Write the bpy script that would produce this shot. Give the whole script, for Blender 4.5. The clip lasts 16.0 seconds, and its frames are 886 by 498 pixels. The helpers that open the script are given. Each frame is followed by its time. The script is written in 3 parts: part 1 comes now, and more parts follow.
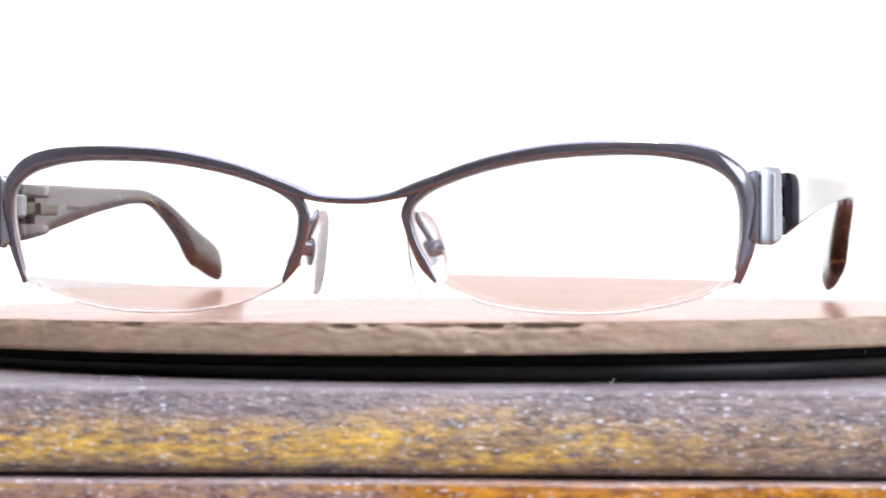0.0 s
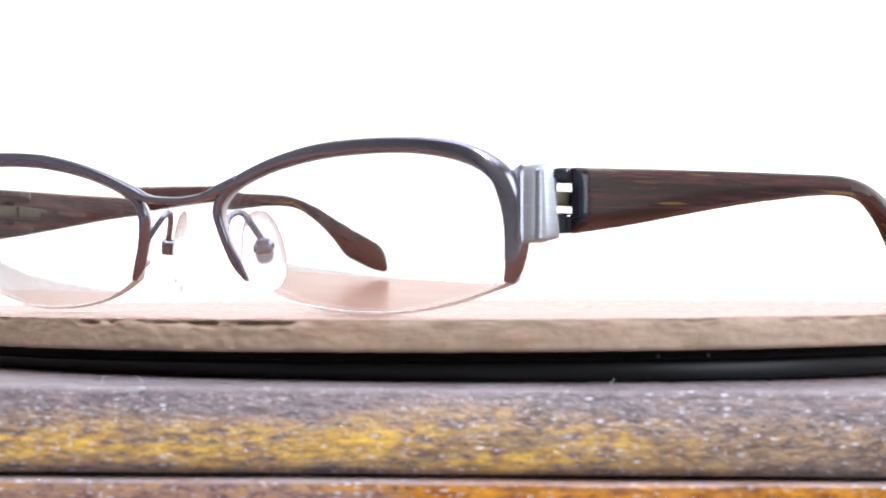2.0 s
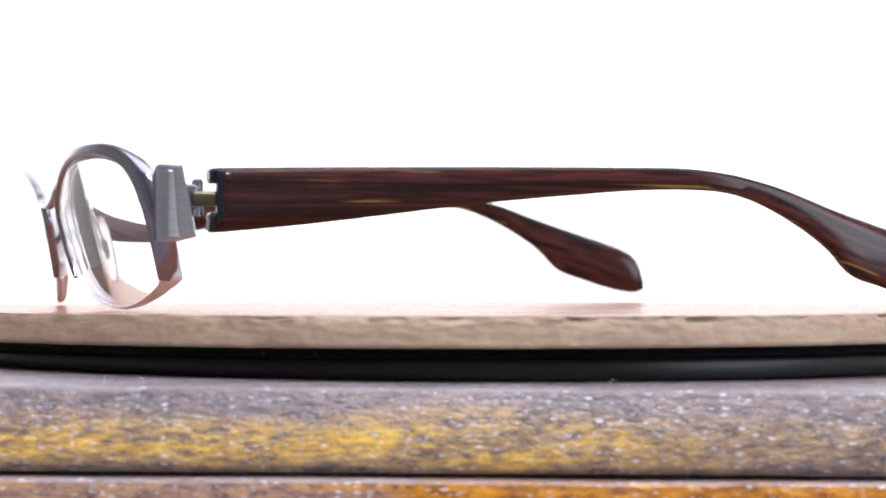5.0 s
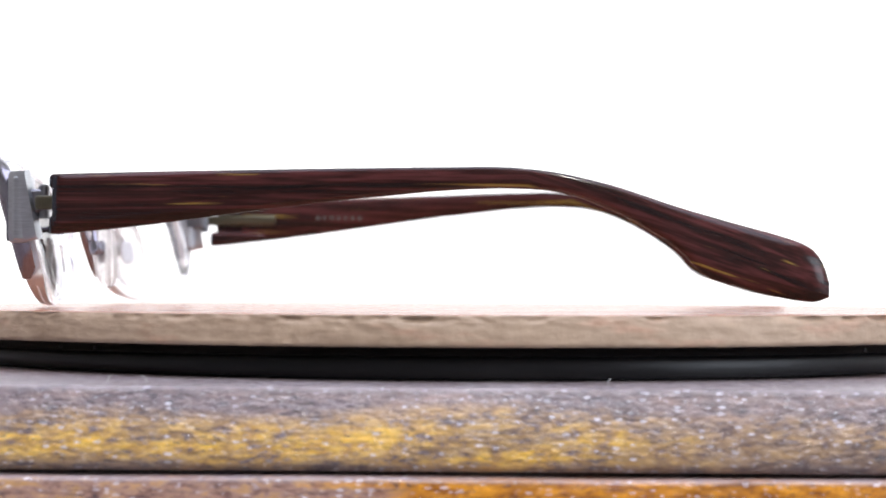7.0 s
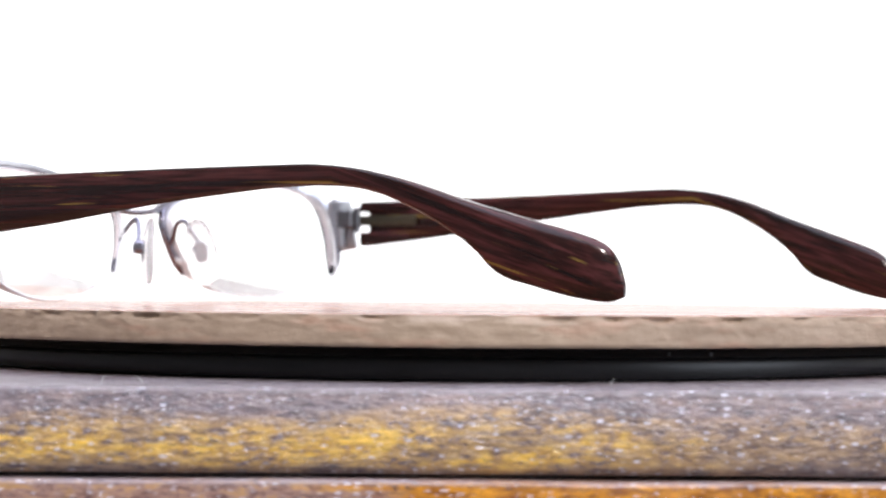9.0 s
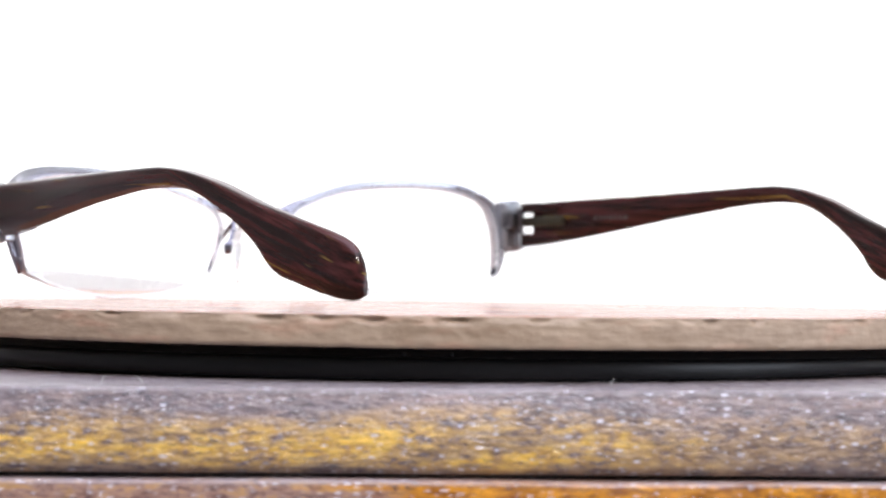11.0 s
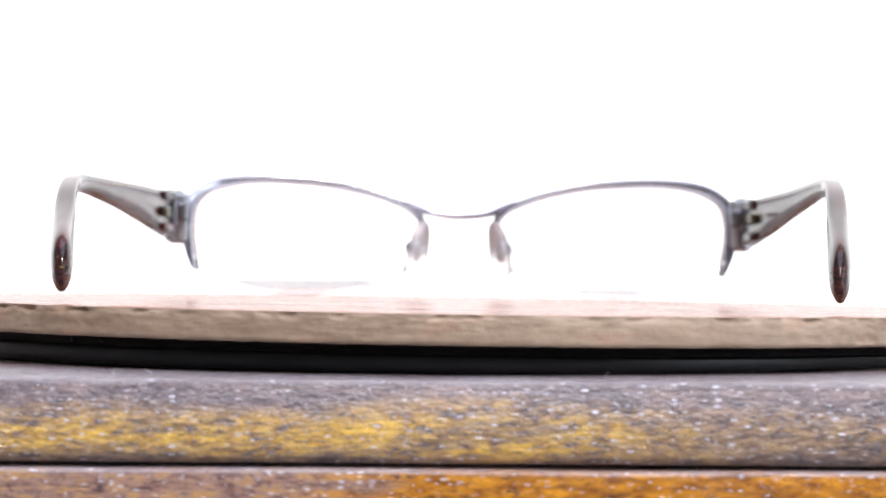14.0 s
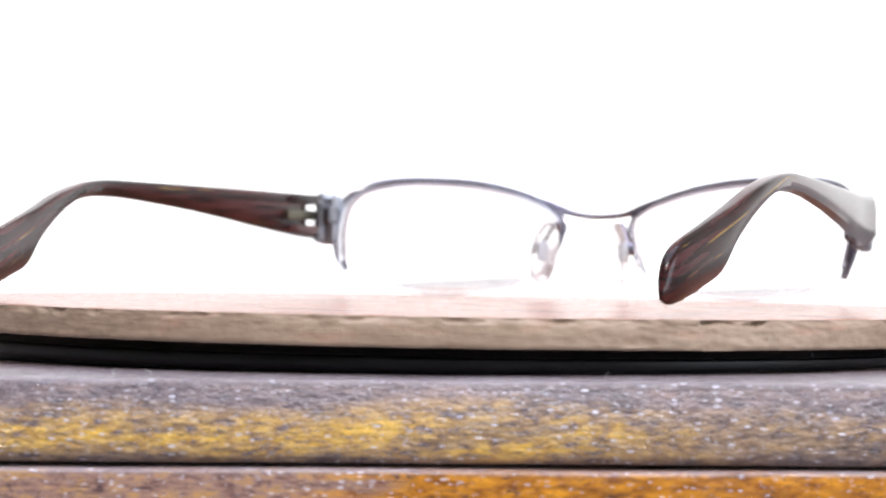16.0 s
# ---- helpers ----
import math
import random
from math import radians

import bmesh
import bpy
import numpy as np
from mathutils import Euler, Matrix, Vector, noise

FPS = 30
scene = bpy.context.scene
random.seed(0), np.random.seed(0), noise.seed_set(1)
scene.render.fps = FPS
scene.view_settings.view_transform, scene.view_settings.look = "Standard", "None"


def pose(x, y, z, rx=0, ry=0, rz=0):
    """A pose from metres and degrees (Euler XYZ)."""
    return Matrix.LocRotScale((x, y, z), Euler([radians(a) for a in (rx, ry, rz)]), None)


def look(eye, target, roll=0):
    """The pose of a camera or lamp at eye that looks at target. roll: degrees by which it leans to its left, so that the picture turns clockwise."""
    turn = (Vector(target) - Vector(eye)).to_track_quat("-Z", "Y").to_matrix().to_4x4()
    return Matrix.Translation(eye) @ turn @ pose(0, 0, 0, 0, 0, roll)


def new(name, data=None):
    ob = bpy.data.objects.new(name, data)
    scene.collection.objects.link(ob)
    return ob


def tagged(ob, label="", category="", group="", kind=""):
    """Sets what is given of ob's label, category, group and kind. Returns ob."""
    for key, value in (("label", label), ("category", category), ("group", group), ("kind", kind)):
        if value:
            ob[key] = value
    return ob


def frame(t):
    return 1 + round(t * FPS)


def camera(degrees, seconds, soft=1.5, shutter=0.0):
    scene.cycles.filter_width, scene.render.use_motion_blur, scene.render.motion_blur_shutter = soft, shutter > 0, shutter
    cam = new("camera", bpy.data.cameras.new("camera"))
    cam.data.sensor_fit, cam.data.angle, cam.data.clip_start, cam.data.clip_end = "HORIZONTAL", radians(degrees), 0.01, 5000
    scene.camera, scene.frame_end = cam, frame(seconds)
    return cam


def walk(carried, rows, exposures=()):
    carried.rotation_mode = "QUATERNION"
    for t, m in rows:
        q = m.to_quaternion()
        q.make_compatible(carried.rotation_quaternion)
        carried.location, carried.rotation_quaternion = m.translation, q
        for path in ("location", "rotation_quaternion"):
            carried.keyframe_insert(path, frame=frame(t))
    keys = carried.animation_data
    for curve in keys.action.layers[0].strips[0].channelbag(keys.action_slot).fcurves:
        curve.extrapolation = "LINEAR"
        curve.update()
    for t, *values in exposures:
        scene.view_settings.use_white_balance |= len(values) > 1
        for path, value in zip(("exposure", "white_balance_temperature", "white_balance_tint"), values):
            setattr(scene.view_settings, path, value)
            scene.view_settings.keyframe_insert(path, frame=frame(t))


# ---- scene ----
# The turntable's axis is the world's z axis; the top of the clay disc is z = 0.
MM = 0.001
TURN_START, TURN_RATE = -12.3, -11.99   # degrees, degrees per second
SLOPE_X, SLOPE_Y = 0.0095, 0.0029           # the disc's top leans a little on the platter

cam = camera(21.994, 16.0, soft=2.0)
cam.data.dof.use_dof = True
cam.data.dof.focus_distance = 0.370
cam.data.dof.aperture_fstop = 29.0


def camera_pose(back, up=0.0, down=0.0):
    return pose(-0.0029, -0.4198 - back, 0.0092 - down, 90.175 + up, 0, 0) @ pose(0, 0, 0, 0, 0, 0.354)


# The lens breathes as it refocuses: the view widens by a few parts in a hundred.
walk(cam, [(0.0, camera_pose(0.0)), (4.3, camera_pose(0.0)), (6.2, camera_pose(0.0056, 0.034)), (7.7, camera_pose(0.0056, 0.034)),
           (8.1, camera_pose(0.0)), (11.5, camera_pose(0.0)), (11.8, camera_pose(0.0100, 0.048, 0.0008)), (16.0, camera_pose(0.0100, 0.048, 0.0008))])

# ---- world and lamps ----
world = bpy.data.worlds.new("world")
scene.world = world
world.use_nodes = True
world.node_tree.nodes["Background"].inputs[0].default_value = (0.75, 0.82, 1.0, 1)
world.node_tree.nodes["Background"].inputs[1].default_value = 0.15


def area_lamp(name, m, sx, sy, watts, colour):
    data = bpy.data.lights.new(name, "AREA")
    data.shape, data.size, data.size_y, data.energy, data.color = "RECTANGLE", sx, sy, watts, colour
    ob = new(name, data)
    ob.matrix_world = m
    return ob


area_lamp("skylight", look((0.1, -0.5, 1.66), (0.1, -0.45, 0)), 2.2, 1.7, 37.0, (0.74, 0.77, 1.0))
area_lamp("window_light", look((1.93, -0.8, 0.45), (0, -0.1, 0)), 1.9, 1.1, 29.0, (0.80, 0.88, 1.0))
area_lamp("ceiling_lamp", look((0.12, -0.98, 0.9), (0.0, -0.1, 0)), 0.07, 0.07, 9.5, (1.0, 0.95, 0.90))
scene.view_settings.exposure = 0.0


# ---- materials ----
def material(name):
    m = bpy.data.materials.new(name)
    m.use_nodes = True
    return m, m.node_tree.nodes, m.node_tree.links, m.node_tree.nodes["Principled BSDF"]


def coords(n, l, scale):
    tc, mp = n.new("ShaderNodeTexCoord"), n.new("ShaderNodeMapping")
    l.new(tc.outputs["Object"], mp.inputs["Vector"])
    mp.inputs["Scale"].default_value = scale
    return mp.outputs["Vector"]


def noise_tex(n, l, vec, scale, detail=4.0, rough=0.55, distort=0.0):
    t = n.new("ShaderNodeTexNoise")
    t.inputs["Scale"].default_value, t.inputs["Detail"].default_value = scale, detail
    t.inputs["Roughness"].default_value, t.inputs["Distortion"].default_value = rough, distort
    l.new(vec, t.inputs["Vector"])
    return t.outputs["Fac"]


def ramp(n, l, fac, stops):
    r = n.new("ShaderNodeValToRGB")
    while len(r.color_ramp.elements) < len(stops):
        r.color_ramp.elements.new(0.5)
    for e, (p, c) in zip(r.color_ramp.elements, stops):
        e.position, e.color = p, (*c, 1)
    l.new(fac, r.inputs["Fac"])
    return r.outputs["Color"]


def mix(n, l, fac, a, b, mode="MIX"):
    x = n.new("ShaderNodeMix")
    x.data_type, x.blend_type = "RGBA", mode
    for value, socket in ((fac, x.inputs[0]), (a, x.inputs[6]), (b, x.inputs[7])):
        if isinstance(value, (int, float)):
            socket.default_value = value
        elif isinstance(value, tuple):
            socket.default_value = (*value, 1)
        else:
            l.new(value, socket)
    return x.outputs[2]


def bump(n, l, p, height, strength, distance, socket="Normal", before=None):
    b = n.new("ShaderNodeBump")
    b.inputs["Strength"].default_value, b.inputs["Distance"].default_value = strength, distance
    l.new(height, b.inputs["Height"])
    if before is not None:
        l.new(before, b.inputs["Normal"])
    l.new(b.outputs["Normal"], p.inputs[socket])
    return b.outputs["Normal"]


def metal(name, colour, rough, brush=(600, 600, 60), streak=0.08):
    m, n, l, p = material(name)
    p.inputs["Metallic"].default_value = 1.0
    v = coords(n, l, brush)
    f = noise_tex(n, l, v, 6.0, 3.0)
    l.new(ramp(n, l, f, [(0.3, tuple(c * (1 - streak) for c in colour)), (0.7, tuple(c * (1 + streak) for c in colour))]), p.inputs["Base Color"])
    r = n.new("ShaderNodeMapRange")
    r.inputs["To Min"].default_value, r.inputs["To Max"].default_value = rough * 0.75, rough * 1.25
    l.new(f, r.inputs["Value"])
    l.new(r.outputs["Result"], p.inputs["Roughness"])
    bump(n, l, p, f, 0.03, 0.0001)
    return m


def bent_coords(n, l, scale):
    """Coordinates whose figure follows the arm down past the bend."""
    xyz, down, drop, join = n.new("ShaderNodeSeparateXYZ"), n.new("ShaderNodeMath"), n.new("ShaderNodeMath"), n.new("ShaderNodeCombineXYZ")
    l.new(coords(n, l, (1, 1, 1)), xyz.inputs[0])
    down.operation, down.inputs[1].default_value = "SUBTRACT", 0.018
    l.new(xyz.outputs["Y"], down.inputs[0])
    low = n.new("ShaderNodeMath")
    low.operation, low.inputs[1].default_value = "MAXIMUM", 0.0
    l.new(down.outputs[0], low.inputs[0])
    drop.operation, drop.inputs[1].default_value = "MULTIPLY_ADD", 0.34
    l.new(low.outputs[0], drop.inputs[0])
    l.new(xyz.outputs["Z"], drop.inputs[2])
    l.new(xyz.outputs["X"], join.inputs["X"])
    l.new(xyz.outputs["Y"], join.inputs["Y"])
    l.new(drop.outputs[0], join.inputs["Z"])
    mp = n.new("ShaderNodeMapping")
    mp.inputs["Scale"].default_value = scale
    l.new(join.outputs[0], mp.inputs["Vector"])
    return mp.outputs["Vector"]


def make_tortoise():
    m, n, l, p = material("tortoise_acetate")
    v = bent_coords(n, l, (260, 8, 520))
    f = noise_tex(n, l, v, 1.6, 4.0, 0.6, 0.2)
    body = ramp(n, l, f, [(0.32, (0.006, 0.004, 0.004)), (0.48, (0.026, 0.008, 0.007)), (0.62, (0.085, 0.024, 0.024)), (0.75, (0.03, 0.011, 0.010))])
    g = noise_tex(n, l, bent_coords(n, l, (330, 17, 1200)), 1.0, 3.0, 0.5, 0.2)
    gold = ramp(n, l, g, [(0.66, (0, 0, 0)), (0.71, (1, 1, 1))])
    l.new(mix(n, l, gold, body, (0.27, 0.17, 0.04)), p.inputs["Base Color"])
    p.inputs["Roughness"].default_value = 0.17
    p.inputs["IOR"].default_value = 1.4
    fine = noise_tex(n, l, coords(n, l, (900, 60, 900)), 2.0, 2.0)
    bump(n, l, p, fine, 0.03, 0.0001)
    return m


def make_glass(name, ior, rough, colour):
    m, n, l, p = material(name)
    p.inputs["Base Color"].default_value = (*colour, 1)
    p.inputs["Transmission Weight"].default_value = 1.0
    p.inputs["IOR"].default_value = ior
    p.inputs["Roughness"].default_value = rough
    return m


def make_clay_side():
    m, n, l, p = material("clay_broken_edge")
    big = noise_tex(n, l, coords(n, l, (40, 40, 160)), 1.0, 5.0)
    fine = noise_tex(n, l, coords(n, l, (420, 420, 420)), 1.0, 5.0, 0.6)
    drag = noise_tex(n, l, coords(n, l, (150, 150, 900)), 1.0, 4.0, 0.6, 0.4)
    red = noise_tex(n, l, coords(n, l, (75, 75, 300)), 1.0, 3.0, 0.6)
    base = ramp(n, l, big, [(0.3, (0.26, 0.175, 0.11)), (0.5, (0.37, 0.27, 0.19)), (0.72, (0.45, 0.335, 0.235))])
    base = mix(n, l, ramp(n, l, red, [(0.55, (0, 0, 0)), (0.68, (0.7, 0.7, 0.7))]), base, (0.47, 0.27, 0.185))
    base = mix(n, l, 0.25, base, ramp(n, l, fine, [(0.3, (0.17, 0.12, 0.08)), (0.7, (0.56, 0.44, 0.33))]))
    l.new(mix(n, l, 0.10, base, ramp(n, l, drag, [(0.35, (0.13, 0.09, 0.06)), (0.62, (0.55, 0.42, 0.31))])), p.inputs["Base Color"])
    p.inputs["Roughness"].default_value = 0.5
    a = bump(n, l, p, fine, 0.35, 0.0005)
    c = bump(n, l, p, drag, 0.2, 0.0005, "Normal", a)
    bump(n, l, p, big, 0.25, 0.0015, "Normal", c)
    return m


def make_clay_top():
    m, n, l, p = material("clay_smooth_top")
    big = noise_tex(n, l, coords(n, l, (30, 30, 30)), 1.0, 4.0)
    fine = noise_tex(n, l, coords(n, l, (500, 500, 500)), 1.0, 4.0)
    base = ramp(n, l, big, [(0.3, (0.28, 0.125, 0.08)), (0.7, (0.35, 0.17, 0.115))])
    l.new(mix(n, l, 0.2, base, ramp(n, l, fine, [(0.35, (0.22, 0.105, 0.07)), (0.65, (0.42, 0.24, 0.17))])), p.inputs["Base Color"])
    p.inputs["Roughness"].default_value = 0.205
    p.inputs["IOR"].default_value = 1.06   # porous: a sheen only at a glancing view
    bump(n, l, p, fine, 0.04, 0.0003)
    return m


def make_black():
    m, n, l, p = material("black_plastic")
    f = noise_tex(n, l, coords(n, l, (120, 120, 900)), 1.0, 4.0)
    l.new(ramp(n, l, f, [(0.3, (0.005, 0.005, 0.006)), (0.7, (0.009, 0.009, 0.011))]), p.inputs["Base Color"])
    p.inputs["Roughness"].default_value = 0.34
    p.inputs["Specular IOR Level"].default_value = 0.3
    bump(n, l, p, f, 0.05, 0.0003)
    return m


def map_range(n, l, value, lo, hi, a=0.0, b=1.0):
    r = n.new("ShaderNodeMapRange")
    r.inputs["From Min"].default_value, r.inputs["From Max"].default_value = lo, hi
    r.inputs["To Min"].default_value, r.inputs["To Max"].default_value = a, b
    l.new(value, r.inputs["Value"])
    return r.outputs["Result"]


def make_wood(name, dark, mid, bright, band=None, relief=1.0, worn_sheen_z=(0, 0), coat=1.0, mauve_x=None):
    """Old varnished wood: dark, with golden figure (in a band of heights, if given, with sky sheen painted mauve
    outside it) drawn out along the board, dark open pores, a pitted, glossy coat, a pale upper edge of wear and
    painted highlight, and painted glints.
    mauve_x: two lengths along the board between which a dull grey-mauve gives way to the plank's own figure."""
    m, n, l, p = material(name)
    fleck = noise_tex(n, l, coords(n, l, (330, 800, 950)), 1.0, 4.0, 0.7)
    patch = noise_tex(n, l, coords(n, l, (62, 170, 330)), 1.0, 5.0, 0.65, 0.5)
    broad = noise_tex(n, l, coords(n, l, (38, 20, 60)), 1.0, 3.0, 0.6)
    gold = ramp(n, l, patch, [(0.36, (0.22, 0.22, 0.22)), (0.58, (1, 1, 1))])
    xyz = n.new("ShaderNodeSeparateXYZ")
    l.new(coords(n, l, (1, 1, 1)), xyz.inputs[0])
    # gold keeps to the band; outside it the mauve base imitates the sky's reflection
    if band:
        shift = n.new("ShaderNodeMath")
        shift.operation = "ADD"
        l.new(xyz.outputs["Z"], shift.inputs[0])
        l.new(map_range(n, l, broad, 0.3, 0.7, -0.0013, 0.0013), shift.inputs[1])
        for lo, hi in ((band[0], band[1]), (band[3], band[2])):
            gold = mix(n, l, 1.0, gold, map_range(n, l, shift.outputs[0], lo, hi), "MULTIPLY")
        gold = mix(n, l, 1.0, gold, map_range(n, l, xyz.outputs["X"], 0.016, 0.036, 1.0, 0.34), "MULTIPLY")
    figure = ramp(n, l, fleck, [(0.34, dark), (0.46, mid), (0.62, bright)])
    brown = ramp(n, l, patch, [(0.40, tuple(0.75 * c for c in dark)), (0.60, tuple(1.25 * a + 0.24 * b for a, b in zip(dark, mid)))])
    ground = mix(n, l, 0.5, brown, ramp(n, l, fleck, [(0.40, tuple(0.4 * c for c in dark)), (0.60, tuple(1.6 * a + 0.14 * b for a, b in zip(dark, mid)))]))
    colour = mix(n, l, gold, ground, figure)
    # grey-mauve towards one end of the board, with an uneven border
    if mauve_x:
        along = n.new("ShaderNodeMath")
        along.operation = "ADD"
        l.new(xyz.outputs["X"], along.inputs[0])
        l.new(map_range(n, l, patch, 0.3, 0.7, -0.012, 0.012), along.inputs[1])
        colour = mix(n, l, map_range(n, l, along.outputs[0], mauve_x[0], mauve_x[1], 0.8, 0.0), colour,
                     ramp(n, l, fleck, [(0.36, (0.15, 0.09, 0.09)), (0.5, (0.33, 0.23, 0.22)), (0.64, (0.50, 0.31, 0.14))]))
    # open pores, short dark dashes along the grain, some in clusters
    pores = noise_tex(n, l, coords(n, l, (480, 1300, 1900)), 1.0, 3.0, 0.6, 0.6)
    clusters = ramp(n, l, noise_tex(n, l, coords(n, l, (90, 160, 260)), 1.0, 2.0), [(0.40, (0.25, 0.25, 0.25)), (0.60, (1, 1, 1))])
    dash = mix(n, l, 1.0, ramp(n, l, pores, [(0.57, (0, 0, 0)), (0.63, (0.8, 0.8, 0.8))]), clusters, "MULTIPLY")
    colour = mix(n, l, dash, colour, (0.035, 0.030, 0.045))
    # the upper edge: rubbed varnish, and its highlight painted pale into the colour
    worn_sheen = mix(n, l, 1.0, ramp(n, l, patch, [(0.36, (0.3, 0.3, 0.3)), (0.6, (1, 1, 1))]), map_range(n, l, xyz.outputs["Z"], worn_sheen_z[0], worn_sheen_z[1]), "MULTIPLY")
    worn_sheen = mix(n, l, 1.0, worn_sheen, map_range(n, l, xyz.outputs["Y"], -0.088, -0.070, 1.0, 0.0), "MULTIPLY")
    colour = mix(n, l, worn_sheen, colour, (0.29, 0.255, 0.275))
    # glints of the varnish, painted as pale specks drawn out a little along the grain
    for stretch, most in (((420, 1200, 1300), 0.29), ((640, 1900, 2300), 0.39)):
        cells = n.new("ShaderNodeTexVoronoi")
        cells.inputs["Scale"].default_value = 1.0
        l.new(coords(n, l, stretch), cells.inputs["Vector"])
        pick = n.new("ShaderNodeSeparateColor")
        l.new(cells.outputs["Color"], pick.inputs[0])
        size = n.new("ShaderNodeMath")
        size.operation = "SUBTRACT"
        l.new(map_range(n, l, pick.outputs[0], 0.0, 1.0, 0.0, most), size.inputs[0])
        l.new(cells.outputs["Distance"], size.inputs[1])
        glint = map_range(n, l, size.outputs[0], 0.0, 0.07, 0.0, 0.9)
        glint = mix(n, l, 1.0, glint, map_range(n, l, pick.outputs[1], 0.2, 1.0, 0.1, 0.95), "MULTIPLY")
        colour = mix(n, l, glint, colour, (0.80, 0.79, 0.90))
    l.new(colour, p.inputs["Base Color"])
    p.inputs["Roughness"].default_value = 0.38
    p.inputs["Specular IOR Level"].default_value = 0.3
    p.inputs["Coat IOR"].default_value = 2.2
    p.inputs["Coat Roughness"].default_value = 0.10
    p.inputs["Coat Tint"].default_value = (1, 1, 1, 1)
    pit = noise_tex(n, l, coords(n, l, (620, 1600, 1700)), 1.0, 3.0, 0.6)
    pore = noise_tex(n, l, coords(n, l, (1100, 2900, 2900)), 1.0, 2.0, 0.5)
    worn = noise_tex(n, l, coords(n, l, (560, 1500, 1500)), 1.0, 4.0, 0.8)
    l.new(ramp(n, l, worn, [(0.42, (0.03 * coat,) * 3), (0.60, (coat,) * 3)]), p.inputs["Coat Weight"])
    a = bump(n, l, p, pit, 1.0 * relief, 0.0006, "Coat Normal")
    bump(n, l, p, pore, 0.8 * relief, 0.0003, "Coat Normal", a)
    bump(n, l, p, pit, 0.35 * relief, 0.0005)
    return m


def make_plain(name, colour, rough, vary=0.06, scale=6.0):
    m, n, l, p = material(name)
    f = noise_tex(n, l, coords(n, l, (scale, scale, scale)), 1.0, 5.0)
    l.new(ramp(n, l, f, [(0.3, tuple(c * (1 - vary) for c in colour)), (0.7, colour)]), p.inputs["Base Color"])
    p.inputs["Roughness"].default_value = rough
    return m


GUNMETAL = metal("satin_gunmetal", (0.31, 0.30, 0.35), 0.18)
STEEL = metal("brushed_steel", (0.52, 0.54, 0.58), 0.36, (70, 70, 1500), 0.16)
DARK_METAL = metal("dark_hinge_metal", (0.22, 0.22, 0.24), 0.3)
TONGUE = metal("worn_hinge_steel", (0.13, 0.12, 0.085), 0.4)
TORTOISE = make_tortoise()
# blue-black imitates the dark room reflected in the polished front ends
DARK_REFLECTION = make_plain("acetate_dark_reflection", (0.016, 0.018, 0.030), 0.16, 0.4, 300.0)
PALE_BACK = metal("pale_back_metal", (0.44, 0.445, 0.49), 0.25)
LENS = make_glass("lens_resin", 1.6, 0.0, (0.99, 0.99, 0.985))
LINER = make_plain("pale_rim_liner", (0.80, 0.71, 0.71), 0.4)
LENS_EDGE = make_plain("ground_lens_edge", (0.9, 0.9, 0.92), 0.5)
PAD = make_glass("pad_silicone", 1.2, 0.2, (0.98, 0.965, 0.955))
PAD.node_tree.nodes["Principled BSDF"].inputs["Transmission Weight"].default_value = 0.8
CORD = make_plain("nylon_cord", (0.92, 0.92, 0.93), 0.35)
INK = make_plain("grey_print", (0.075, 0.068, 0.066), 0.5)
CLAY_SIDE, CLAY_TOP = make_clay_side(), make_clay_top()
BLACK = make_black()
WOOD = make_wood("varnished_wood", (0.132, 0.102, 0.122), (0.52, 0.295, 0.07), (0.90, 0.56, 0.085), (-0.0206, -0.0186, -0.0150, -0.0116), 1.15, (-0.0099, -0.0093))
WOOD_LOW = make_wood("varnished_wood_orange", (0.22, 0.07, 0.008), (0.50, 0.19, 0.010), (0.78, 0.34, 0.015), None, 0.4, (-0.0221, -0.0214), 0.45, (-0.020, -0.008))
DIM = make_plain("brown_grey_paint", (0.33, 0.31, 0.30), 0.7)
WHITE = make_plain("white_paint", (0.8, 0.8, 0.78), 0.7)
FLOORING = make_plain("grey_floor", (0.35, 0.33, 0.31), 0.6, 0.2)


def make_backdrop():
    m, n, l, p = material("glowing_white_backdrop")
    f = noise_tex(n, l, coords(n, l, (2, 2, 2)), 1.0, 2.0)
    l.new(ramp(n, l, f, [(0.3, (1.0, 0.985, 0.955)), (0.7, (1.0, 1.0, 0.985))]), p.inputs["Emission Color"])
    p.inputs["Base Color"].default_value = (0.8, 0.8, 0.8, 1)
    # the backdrop gives off its own light in place of an overexposed background
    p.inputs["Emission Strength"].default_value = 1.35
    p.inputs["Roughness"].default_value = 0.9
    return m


BACKDROP = make_backdrop()


# ---- mesh helpers ----
def part(name, bm, mat, parent=None, label="", smooth=38.0, kind=""):
    """One mesh object from bm; mat is a material or a list of them."""
    bmesh.ops.recalc_face_normals(bm, faces=bm.faces)
    for f in bm.faces:
        f.smooth = smooth > 0
    for e in bm.edges:
        if len(e.link_faces) == 2 and e.calc_face_angle() > radians(smooth):
            e.smooth = False
    me = bpy.data.meshes.new(name)
    bm.to_mesh(me)
    bm.free()
    for x in (mat if isinstance(mat, list) else [mat]):
        me.materials.append(x)
    ob = new(name, me)
    ob.parent = parent
    return tagged(ob, label=label, kind=kind)


def loft(bm, sections, cap=True, closed=False):
    """Skin a row of rings that have equally many points, given in millimetres."""
    rings = [[bm.verts.new(Vector(p) * MM) for p in s] for s in sections]
    pairs = list(zip(rings, rings[1:])) + ([(rings[-1], rings[0])] if closed else [])
    for a, b in pairs:
        for i in range(len(a)):
            j = (i + 1) % len(a)
            bm.faces.new((a[i], a[j], b[j], b[i]))
    if cap and not closed:
        bm.faces.new(rings[0])
        bm.faces.new(rings[-1])
    return bm


